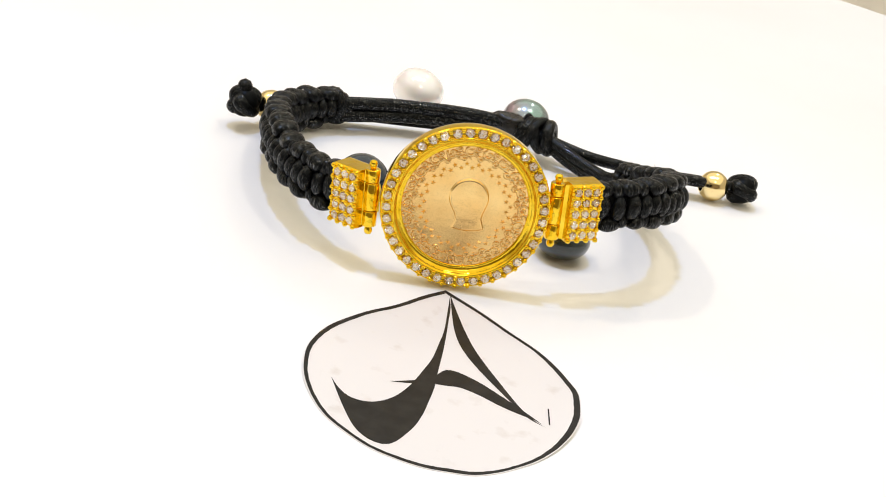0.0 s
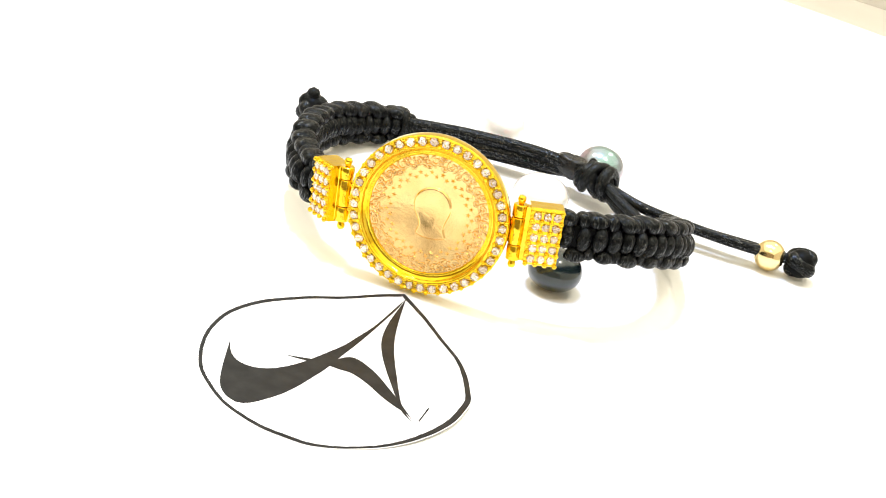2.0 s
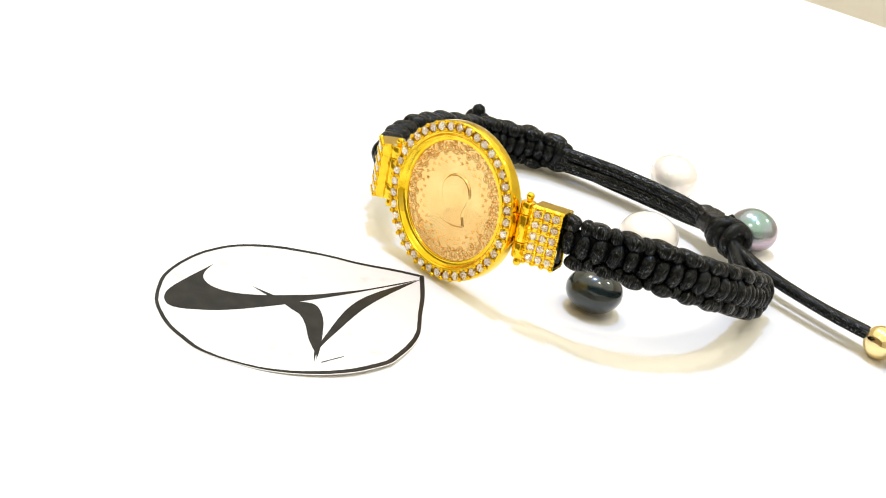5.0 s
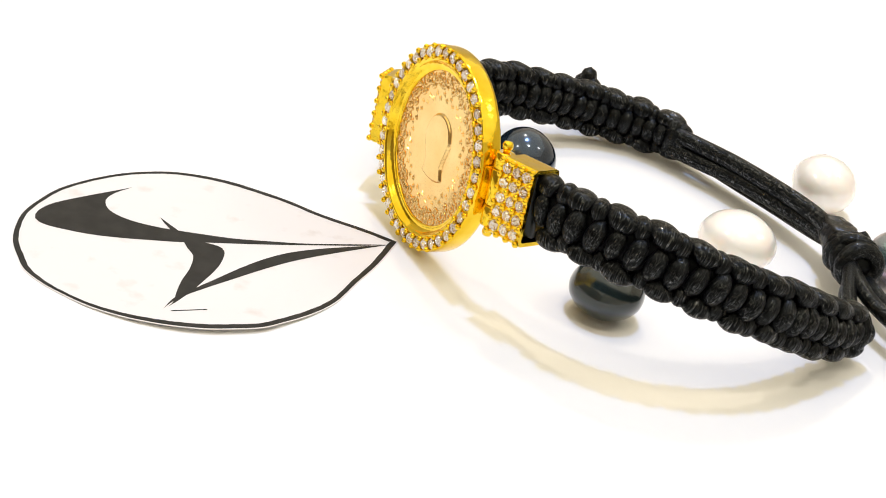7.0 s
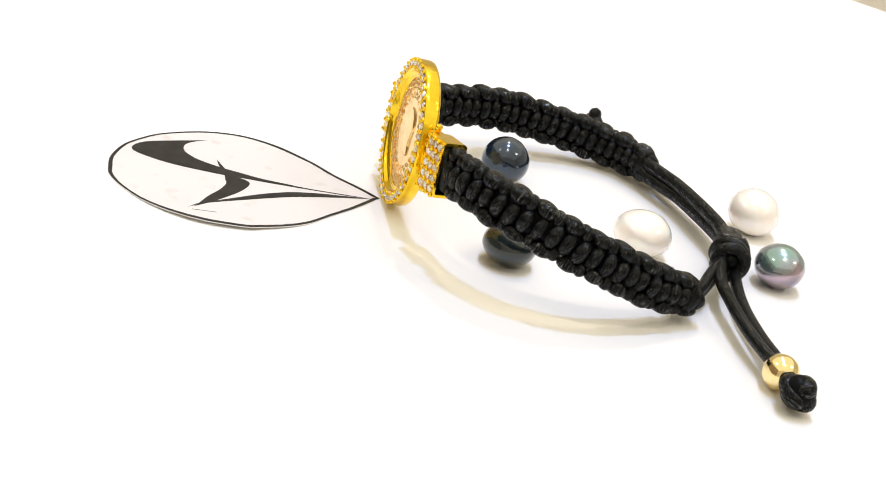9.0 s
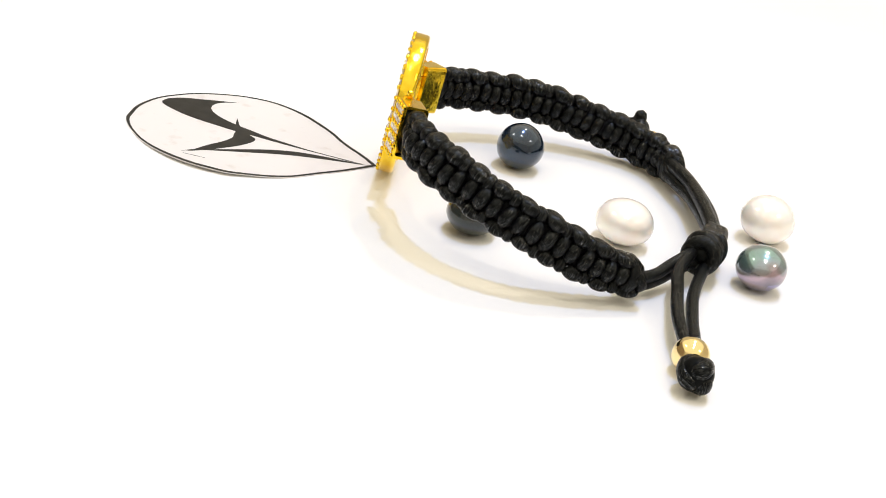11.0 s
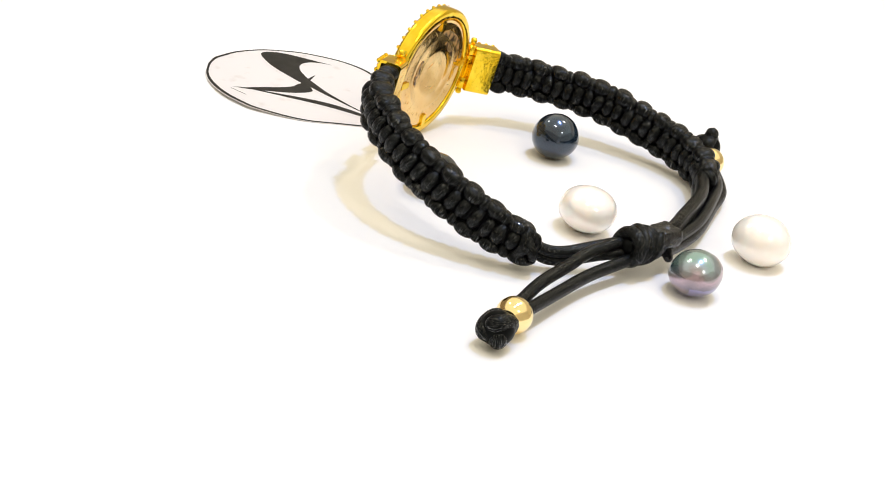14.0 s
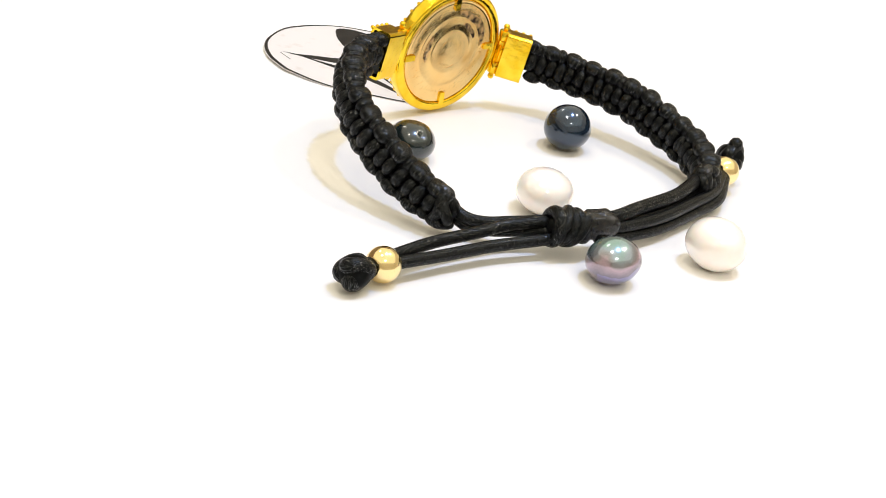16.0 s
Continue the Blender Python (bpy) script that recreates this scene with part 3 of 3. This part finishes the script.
def hinge(side):
    """The barrel, pin and leaf that join the pendant to one clasp block."""
    at = COIN @ Matrix.Translation(V((11.75 if side > 0 else -12.05), 0, 0)) @ pose(0, 0, 0, -90)
    pin = bmesh.new()
    lathe(pin, [(0, -5.05), (0.4, -4.95), (0.56, -4.6), (0.5, -4.25), (0.34, -4.0), (0.34, 4.0), (0.5, 4.25), (0.56, 4.6), (0.4, 4.95), (0, 5.05)], 20, at)
    pin = part("hinge_pin", pin, GOLD, bracelet, "gold hinge pin with ball ends")
    cuts = (-3.9, -1.7, 2.1, 3.9)
    for low, high in zip(cuts, cuts[1:]):
        bm = lathe(bmesh.new(), [(0.3, low + 0.05), (0.88, low + 0.05), (0.98, low + 0.16), (0.98, high - 0.16), (0.88, high - 0.05), (0.3, high - 0.05)], 24, at, True)
        part("hinge_barrel", bm, GOLD, pin)
    # leaf towards the block, tongue towards the bezel
    m = COIN @ Matrix.Translation(V(0, 0, -0.2))
    x0, x1 = sorted((12.4 * side, 14.2 * side))
    part("hinge_leaf", slab(bmesh.new(), [(x0, -3.7), (x1, -3.7), (x1, 3.7), (x0, 3.7)], -0.7, 0.55, m), GOLD, pin, smooth=False)
    x0, x1 = sorted((10.9 * side, 11.9 * side))
    part("hinge_tongue", slab(bmesh.new(), [(x0, -1.9), (x1, -1.9), (x1, 1.5), (x0, 1.5)], -0.6, 0.3, m), GOLD, pin, smooth=False)


def clasp_block(side, front_x, front_z, yaw, lift):
    """A hollow gold box with fifteen stones on its front, into which the cord runs."""
    at = COIN @ Matrix.Translation(V(front_x * side, lift, front_z)) @ pose(0, 0, 0, 0, yaw * side)
    deep, tall, long = 3.6, 7.9, 4.3
    box = at @ Matrix.Translation(V(0, 0, -deep / 2)) @ pose(0, 0, 0, 0, 90 * side)
    # profile: x is depth, y is height; drawn along the block
    outer, inner = rounded_box(deep / 2, tall / 2, 0.55), rounded_box(deep / 2 - 0.4, tall / 2 - 0.4, 0.3)
    bm = bmesh.new()
    rows = []
    for pts, z in ((inner, long / 2), (outer, long / 2), (outer, -long / 2), (inner, -long / 2 + 0.01)):
        rows.append([bm.verts.new(box @ V(x, y, z)) for x, y in pts])
    n = len(outer)
    for a, b in zip(rows, rows[1:] + rows[:1]):
        for k in range(n):
            bm.faces.new((a[k], a[(k + 1) % n], b[(k + 1) % n], b[k]))
    block = part("clasp_block", bm, GOLD, bracelet, "hollow gold block set with rows of clear stones", smooth=False)
    part("block_end", slab(bmesh.new(), rounded_box(deep / 2 - 0.05, tall / 2 - 0.05, 0.5), -long / 2 - 0.02, -long / 2 + 0.5, box), GOLD, block, smooth=False)
    for i in range(3):
        for j in range(5):
            m = at @ Matrix.Translation(V((i - 1) * 1.3, (j - 2) * 1.46, 0.06)) @ pose(0, 0, 0, random.uniform(-12, 12), random.uniform(-12, 12), random.uniform(0, 360))
            same_mesh("gemstone", gemstone, m @ Matrix.Scale(0.93, 4), block)
    for j in range(13):
        for x in (-1.98, 1.98):
            same_mesh("prong", prong, at @ Matrix.Translation(V(x, (j - 6) * 0.58, 0.04)) @ Matrix.Scale(0.62, 4), block)
    for i in range(4):
        for j in range(6):
            same_mesh("prong", prong, at @ Matrix.Translation(V((i - 1.5) * 1.3, (j - 2.5) * 1.46, 0.12)) @ Matrix.Scale(1.1, 4), block)


for side in (1, -1):
    hinge(side)
clasp_block(1, 15.55, 0.8, 16, 0.1)
clasp_block(-1, 15.5, -0.2, 42, -0.15)


# ---- the braided cord ----
def rim_loop_mesh(low=0.0, wide=2.0):
    """A broad turn of cord that wraps aslant over the rim of the band, from one face to the other: x along the band, z up."""
    line = spline([(-0.12, 0.5, 1.6), (-0.14, 1.05, 1.8), (-0.13, 1.27, 2.12), (-0.06, 0.92, 2.38), (0.08, 0.0, 2.42), (0.2, -0.92, 2.38), (0.25, -1.27, 2.12), (0.25, -1.05, 1.8), (0.24, -0.5, 1.6)], 4)
    n = len(line) - 1
    bm = tube(bmesh.new(), line, [0.4 + 0.4 * math.sin(math.pi * k / n) ** 0.7 for k in range(n + 1)], 16)
    for v in bm.verts:
        # the cord lies flat: wider along the band than it is thick, and rounder in its middle
        mid = 0.14 * (v.co.y / MM) ** 2
        v.co.x *= wide * (1.0 - 0.1 * mid)
        v.co.z -= low * MM
    return bm


def face_loop_mesh():
    """A turn of cord that stands upright on the face of the band."""
    line = spline([(0.16, 0.3, -1.25), (0.12, 0.95, -0.95), (0.05, 1.3, -0.38), (-0.05, 1.3, 0.38), (-0.12, 0.95, 0.95), (-0.16, 0.3, 1.25)], 4)
    n = len(line) - 1
    return tube(bmesh.new(), line, [0.38 + 0.6 * math.sin(math.pi * k / n) ** 0.8 for k in range(n + 1)], 14)


LOOPS = []
# the two rims and the two faces of a band
RIMS = (pose(0, 0, 0), pose(0, 0, 0, 180, 0, 0))
FACES = (pose(0, 0, 0), pose(0, 0, 0, 0, 0, 180))


def knotted(parent, line, pitch, thin, tilt=0.0):
    """Sets the turns of a row of square knots along a line: a plump one on each rim and two upright ones on each face for every knot."""
    length = sum((b - a).length for a, b in zip(line, line[1:]))
    n = round(length / pitch)
    pitch = length / n
    spare = []
    if not LOOPS:
        LOOPS.extend(part("cord_loop", bm, CORD, parent) for bm in (rim_loop_mesh(), face_loop_mesh(), rim_loop_mesh(0.2, 1.1)))
        spare = LOOPS[:]

    def put(source, m):
        if source in spare:
            source.matrix_basis = m
            spare.remove(source)
        else:
            same_mesh("cord_loop", source, m, parent)

    def frame_at(s):
        p, ahead = along(line, min(max(s, 0.0), length))
        out = ahead.cross(Vector((0, 0, 1))).normalized()
        up = out.cross(ahead).normalized()
        up = ((up if up.z > 0 else -up) - out * tilt * min(1.0, s / 6)).normalized()
        return Matrix.Translation(p * MM) @ Matrix((ahead, up.cross(ahead), up)).transposed().to_4x4()

    def shake(a):
        return pose(0, 0, 0, random.uniform(-a, a), random.uniform(-a, a), random.uniform(-a, a))

    stretch = pitch / 3.85
    for k in range(n):
        for i, turn in enumerate(RIMS):
            # a broad turn, and a narrower, lower one that fills the gap to the next; the other rim lies half a knot further on
            for source, at, slim in ((LOOPS[0], 0.12, 0.96), (LOOPS[2], 0.62, 0.72)):
                s = (k + at + 0.5 * i) * pitch + random.uniform(-0.1, 0.1)
                if s > length - 0.35 * pitch:
                    continue
                tall, wide, size = min(1.09, 0.86 + 0.23 * (length - s) / 8), slim * thin(s), 1 + random.uniform(-0.05, 0.05)
                put(source, frame_at(s) @ Matrix.Diagonal((stretch, wide, tall, 1)) @ shake(4) @ Matrix.Scale(size, 4) @ turn)
        for i in range(2):
            for j, turn in enumerate(FACES):
                s = (k + 0.25 + 0.5 * i) * pitch + random.uniform(-0.1, 0.1)
                tall, wide, size = min(1.09, 0.86 + 0.23 * (length - s) / 8), thin(s), 1 + random.uniform(-0.06, 0.04)
                if s > length - 0.2 * pitch:
                    size *= 0.85
                put(LOOPS[1], frame_at(s) @ Matrix.Diagonal((stretch, wide, tall, 1)) @ Matrix.Translation(V(0, 0, random.uniform(-0.12, 0.12))) @ shake(5) @ Matrix.Scale(size, 4) @ turn)
    return frame_at, length


def braided_band(points, inside, pitch=3.95, tilt=0.0):
    """A band of square knots that starts inside its gold block and is drawn together at its end. tilt: how far its upper rim leans to the side."""
    line = spline(points, 10)
    whole = sum((b - a).length for a, b in zip(line, line[1:]))

    def thin(s):
        """Less thick and a little lower where the band runs into its gold block and where it ends."""
        return min(1.0, 0.74 + 0.26 * max(0.0, s - 1.0) / 4.0, 0.72 + 0.28 * max(0.0, whole - s) / 4.0)

    bm = bmesh.new()
    rings = []
    steps = 36
    for k in range(steps + 1):
        s = whole * k / steps
        p, ahead = along(line, s)
        out = ahead.cross(Vector((0, 0, 1))).normalized()
        up = out.cross(ahead).normalized()
        up = ((up if up.z > 0 else -up) - out * tilt * min(1.0, s / 6)).normalized()
        rings.append([bm.verts.new((p + out * x * thin(s) + up * y) * MM) for x, y in rounded_box(0.75, 1.8, 0.6, 3)])
    for a, b in zip(rings, rings[1:]):
        for k in range(len(a)):
            bm.faces.new((a[k], a[(k + 1) % len(a)], b[(k + 1) % len(b)], b[k]))
    bm.faces.new(rings[0][::-1])
    bm.faces.new(rings[-1])
    band = part("braided_band", bm, CORD, bracelet, "flat band of thick black braided satin cord")
    # the cord inside the block fills its mouth
    ahead = (Vector(points[0]) - Vector(inside)).normalized()
    m = Matrix.Translation(Vector(inside) * MM) @ Matrix((Vector((0, 0, 1)).cross(ahead).normalized(), ahead.cross(Vector((0, 0, 1)).cross(ahead)).normalized(), ahead)).transposed().to_4x4()
    part("band_core", slab(bmesh.new(), rounded_box(1.25, 3.3, 0.8), 0.0, 1.75, m), CORD, band)
    frame_at, length = knotted(band, line, pitch, thin, tilt)
    # the last turns, drawn tight round the end
    for back, rx, rz, r, tilt in ((0.3, 0.95, 1.35, 0.8, -14), (1.5, 1.2, 2.0, 0.85, 8)):
        ring = [Vector((0.4 * math.sin(2 * a + back), rx * math.cos(a), rz * math.sin(a))) for a in (2 * math.pi * k / 28 for k in range(28))]
        bm = tube(bmesh.new(), ring, r, 12, True)
        bmesh.ops.transform(bm, matrix=frame_at(length - back) @ pose(0, 0, 0, 0, tilt, 0), verts=bm.verts)
        part("end_wrap", bm, CORD, band)
    # the cut ends, melted flat on the rim
    bm = ball(bmesh.new(), (0, 0, 0), 1.0, Matrix(), 20, 12)
    for v in bm.verts:
        d = v.co.normalized()
        v.co = Vector((v.co.x * 1.5, v.co.y * 1.0, v.co.z * 0.62)) * (1 + 0.22 * noise.noise(d * 2.1 + Vector(points[2])))
    bmesh.ops.transform(bm, matrix=frame_at(length - 2.0) @ Matrix.Translation(V(0, 0.2, 2.45)) @ pose(0, 0, 0, 10, 14, 20), verts=bm.verts)
    part("melted_end", bm, MELTED, band, "glossy melted cord end")
    # a few stray fibres that stand off the rims
    for k in range(2):
        m = frame_at(length * (0.5 + 0.3 * k))
        way = 1 if k % 2 else -1
        side = random.choice((-1, 1))
        hair = spline([m.translation / MM + m.to_3x3() @ Vector(q) for q in ((0, side * 1.2, way * 2.9), (0.3, side * 1.5, way * 3.3), (0.8, side * 1.5, way * 3.5), (1.1, side * 1.8, way * 3.6))], 4)
        part("stray_fibre", tube(bmesh.new(), hair, [0.025] * len(hair), 5), THIN_CORD, band)
    return band


braided_band([(15.5, 8.5, 13.0), (17.95, 9.45, 13.3), (20.9, 11.5, 13.4), (24.05, 15.2, 12.9), (26.35, 19.85, 11.9), (27.55, 24.6, 10.5), (27.45, 29.3, 8.9),
              (26.45, 33.9, 7.0), (24.9, 38.3, 5.15), (23.3, 42.1, 4.05), (22.5, 44.5, 3.85)], (13.8, 7.3, 12.7), tilt=0.14)
braided_band([(-17.0, 4.2, 9.0), (-19.9, 5.8, 8.5), (-22.6, 8.6, 8.3), (-25.6, 13.3, 7.9), (-28.1, 19.3, 7.4), (-29.8, 25.8, 6.3), (-30.5, 32.7, 4.9),
              (-29.6, 38.4, 4.0), (-26.9, 42.9, 3.7), (-22.4, 45.6, 4.0)], (-15.2, 3.1, 9.3))


# ---- cords, sliding knot, beads ----
def cord(points, r=0.88, steps=10):
    part("cord", tube(bmesh.new(), spline(points, steps), r, 12), THIN_CORD, bracelet, "thin black satin cord")


# from the two bands into the sliding knot
cord([(21.5, 42.0, 4.2), (19.9, 44.6, 2.9), (17.6, 46.6, 2.8), (14.3, 48.4, 3.4), (10.0, 50.9, 4.3), (4.0, 53.0, 4.4)])
cord([(21.2, 42.0, 2.8), (19.3, 44.8, 1.5), (16.8, 46.9, 1.6), (13.2, 49.2, 2.3), (9.6, 51.8, 3.1), (4.0, 53.4, 3.6)])
cord([(-23.0, 44.6, 4.6), (-18.4, 47.2, 4.6), (-14.0, 49.2, 4.7), (-5.5, 51.6, 4.9), (0.3, 52.9, 4.7), (7.0, 52.4, 4.5)], 1.08)
cord([(-22.8, 44.4, 2.7), (-18.2, 47.0, 2.8), (-13.8, 49.2, 3.0), (-5.5, 51.8, 3.3), (0.3, 53.1, 3.4), (7.0, 52.8, 3.7)], 1.08)
# loose ends to the beads
cord([(5.0, 52.0, 4.8), (10.0, 50.9, 4.3), (16.0, 49.6, 3.7), (21.2, 49.9, 3.3), (28.6, 50.6, 3.1), (34.5, 51.9, 2.9), (41.0, 53.6, 2.8)])
cord([(5.4, 54.0, 3.2), (12.5, 52.9, 2.6), (20.0, 52.3, 2.3), (28.0, 52.8, 2.2), (35.2, 53.6, 2.5), (41.4, 54.0, 2.6)])
cord([(4.0, 54.2, 4.2), (-1.3, 53.8, 3.6), (-9.5, 52.4, 3.4), (-19.1, 49.1, 3.3), (-25.6, 46.3, 3.0), (-30.6, 42.4, 3.2), (-35.4, 38.6, 3.7)])
cord([(4.0, 54.8, 2.9), (-1.3, 54.0, 2.1), (-9.5, 52.5, 1.6), (-19.3, 49.3, 1.6), (-26.2, 47.0, 1.9), (-31.0, 42.8, 2.7), (-35.4, 38.4, 3.3)])


def sliding_knot():
    """A tight knot over the four cords: two round turns, a strand that crosses them, and a flattened, melted end."""
    axis0, axis1 = Vector((11.0, 52.0, 4.1)), Vector((-1.0, 54.2, 4.2))
    ahead = (axis1 - axis0).normalized()
    side = ahead.cross(Vector((0, 0, 1))).normalized()
    up = side.cross(ahead)

    def ring(s, lean, rx, rz, phase=0.0, turns=1.0, n=30, drift=0.0):
        out = []
        for k in range(n + 1):
            a = phase + 2 * math.pi * turns * k / n
            out.append(axis0 + ahead * (s + lean * math.sin(a) + drift * k / n) + side * rx * math.cos(a) + up * rz * math.sin(a))
        return out

    knot = part("sliding_knot", tube(bmesh.new(), ring(0.9, 0.35, 2.0, 1.95)[:-1], 1.02, 12, True), CORD, bracelet, "tight knot of black cord wrapped round the cords")
    for line in (ring(2.9, 0.7, 1.9, 1.75), ring(4.9, -0.5, 1.8, 1.65)):
        part("knot_turn", tube(bmesh.new(), line[:-1], 0.96, 12, True), CORD, knot)
    part("knot_turn", tube(bmesh.new(), ring(1.2, 0.4, 2.3, 2.2, 0.3, 0.7, 24, 4.2), 0.82, 12), CORD, knot)
    part("knot_turn", tube(bmesh.new(), ring(1.4, 0.3, 2.3, 2.15, 3.5, 0.6, 24, 3.6), 0.82, 12), CORD, knot)
    part("knot_core", tube(bmesh.new(), [axis0 + ahead * s for s in (0.4, 3, 6, 8.4, 10.6)], [1.2, 1.4, 1.5, 1.5, 1.2], 12), CORD, knot)
    # the melted end: a squat, uneven lump
    bm = bmesh.new()
    bmesh.ops.create_uvsphere(bm, u_segments=40, v_segments=24, radius=1.0)
    for v in bm.verts:
        d = v.co.normalized()
        grow = 1 + 0.16 * noise.noise(d * 1.8 + Vector((3, 1, 7))) + 0.07 * noise.noise(d * 4.5)
        square = 1 / max(abs(d.y), abs(d.z), 0.72) ** 0.5
        v.co = (axis0 + ahead * (7.9 + 3.3 * d.x) + (side * d.y * 2.0 + up * (d.z * 1.85 + 0.15)) * square) * MM + (ahead * d.x + side * d.y + up * d.z) * (grow - 1) * 2.4 * MM
    part("melted_end", bm, MELTED, knot, "flattened glossy melted end")
    bm = tube(bmesh.new(), [Vector((3.0, 54.2, 3.4)), Vector((3.3, 54.9, 2.4)), Vector((3.5, 55.3, 1.8)), Vector((3.5, 55.3, 1.5))], [0.85, 0.8, 0.7, 0.5], 12)
    part("cord_tip", bm, MELTED, knot, "short melted tail of cord")


sliding_knot()


def cord_end(bead, knot, lean, tip=None):
    """A gold bead and the stopper knot behind it, at the end of a pair of cords."""
    bead, knot = Vector(bead), Vector(knot)
    ahead = (knot - bead).normalized()
    turn = ahead.to_track_quat("Z", "Y").to_matrix().to_4x4()
    m = Matrix.Translation(bead * MM) @ turn
    r, hole = 2.45, 1.15
    a0 = math.asin(hole / r)
    wall = [(r * math.sin(a), -r * math.cos(a)) for a in (a0 + (math.pi - 2 * a0) * k / 20 for k in range(21))]
    bm = lathe(bmesh.new(), [(hole - 0.1, wall[0][1] + 0.15)] + wall + [(hole - 0.1, wall[-1][1] - 0.15)], 40, m, True)
    part("gold_bead", bm, BEAD_GOLD, bracelet, "polished pale gold round bead")
    # the stopper: one cord tied into a tight three-lobed knot, its end tucked in
    m = Matrix.Translation(knot * MM) @ turn @ pose(0, 0, 0, 0, 0, lean)
    stop = part("stopper_knot", ball(bmesh.new(), (0, 0, 0), 2.3, m, 24, 16), CORD, bracelet, "tight round stopper knot of black cord")
    line = []
    for k in range(72):
        a = 2 * math.pi * k / 72
        line.append(Vector((0.46 * (math.sin(a) + 2 * math.sin(2 * a)), 0.46 * (math.cos(a) - 2 * math.cos(2 * a)), -1.25 * math.sin(3 * a))))
    bm = tube(bmesh.new(), line, 1.2, 14, True)
    bmesh.ops.transform(bm, matrix=m, verts=bm.verts)
    part("knot_turn", bm, CORD, stop)
    if tip:
        bm = tube(bmesh.new(), [knot + Vector(tip) * f for f in (0.2, 0.6, 0.85, 1.0)], [1.2, 1.2, 1.1, 0.85], 12)
        part("cord_tip", bm, CORD, stop)


cord_end((37.9, 53.3, 2.35), (42.7, 54.3, 2.5), 20)
cord_end((-33.1, 40.3, 3.2), (-36.8, 37.4, 4.0), 70, (-0.4, 0.2, 3.2))


# ---- loose pearls ----
def pearl(x, y, wide, deep, tall, turn, mat, label, flat=0.0, hole=None, tip=0.0):
    """A button pearl: a squat ball, flatter below, with small uneven swellings."""
    bm = bmesh.new()
    bmesh.ops.create_uvsphere(bm, u_segments=56, v_segments=32, radius=1.0)
    seedling = Vector((x * 0.37, y * 0.21, wide))
    for v in bm.verts:
        d = v.co.normalized()
        z = d.z
        z = z * (1 - flat) if z < 0 else z
        wave = 1 + 0.025 * noise.noise(d * 1.3 + seedling) + 0.006 * noise.noise(d * 4 + seedling)
        v.co = Vector((d.x * wide / 2, d.y * deep / 2, z * tall / 2)) * wave * MM
        if hole is not None:
            away = (d - Vector(hole).normalized()).length
            if away < 0.12:
                v.co *= 0.88
    turned = pose(0, 0, 0, tip, tip * 0.4, turn)
    bmesh.ops.transform(bm, matrix=turned, verts=bm.verts)
    low = min(v.co.z for v in bm.verts)
    ob = part("pearl", bm, mat)
    ob.location = (x * MM, y * MM, TABLE_TOP * MM - low)
    return tagged(ob, label, "pearl", "loose pearls on the table")


pearl(-15.7, 20.5, 8.0, 7.8, 7.8, 20, PEARL_BLUE, "dark blue lustrous round pearl lying loose on the table", 0.08)
pearl(13.7, 19.1, 8.0, 7.8, 6.4, 50, PEARL_BLACK, "glossy black button pearl lying loose under the band", 0.1, (0.55, 0.45, 0.7))
pearl(3.0, 40.3, 9.1, 8.7, 6.9, 40, PEARL_WHITE, "creamy white button pearl lying loose inside the bracelet", 0.05)
pearl(-12.5, 61.5, 9.0, 8.4, 7.5, 130, PEARL_WHITE, "pinkish white pearl lying loose behind the cords", 0.05, None, 12)
pearl(6.1, 61.2, 8.0, 7.5, 6.6, 10, PEARL_GREY, "grey pearl with green and violet sheen beside the knot", 0.05, None, 10)
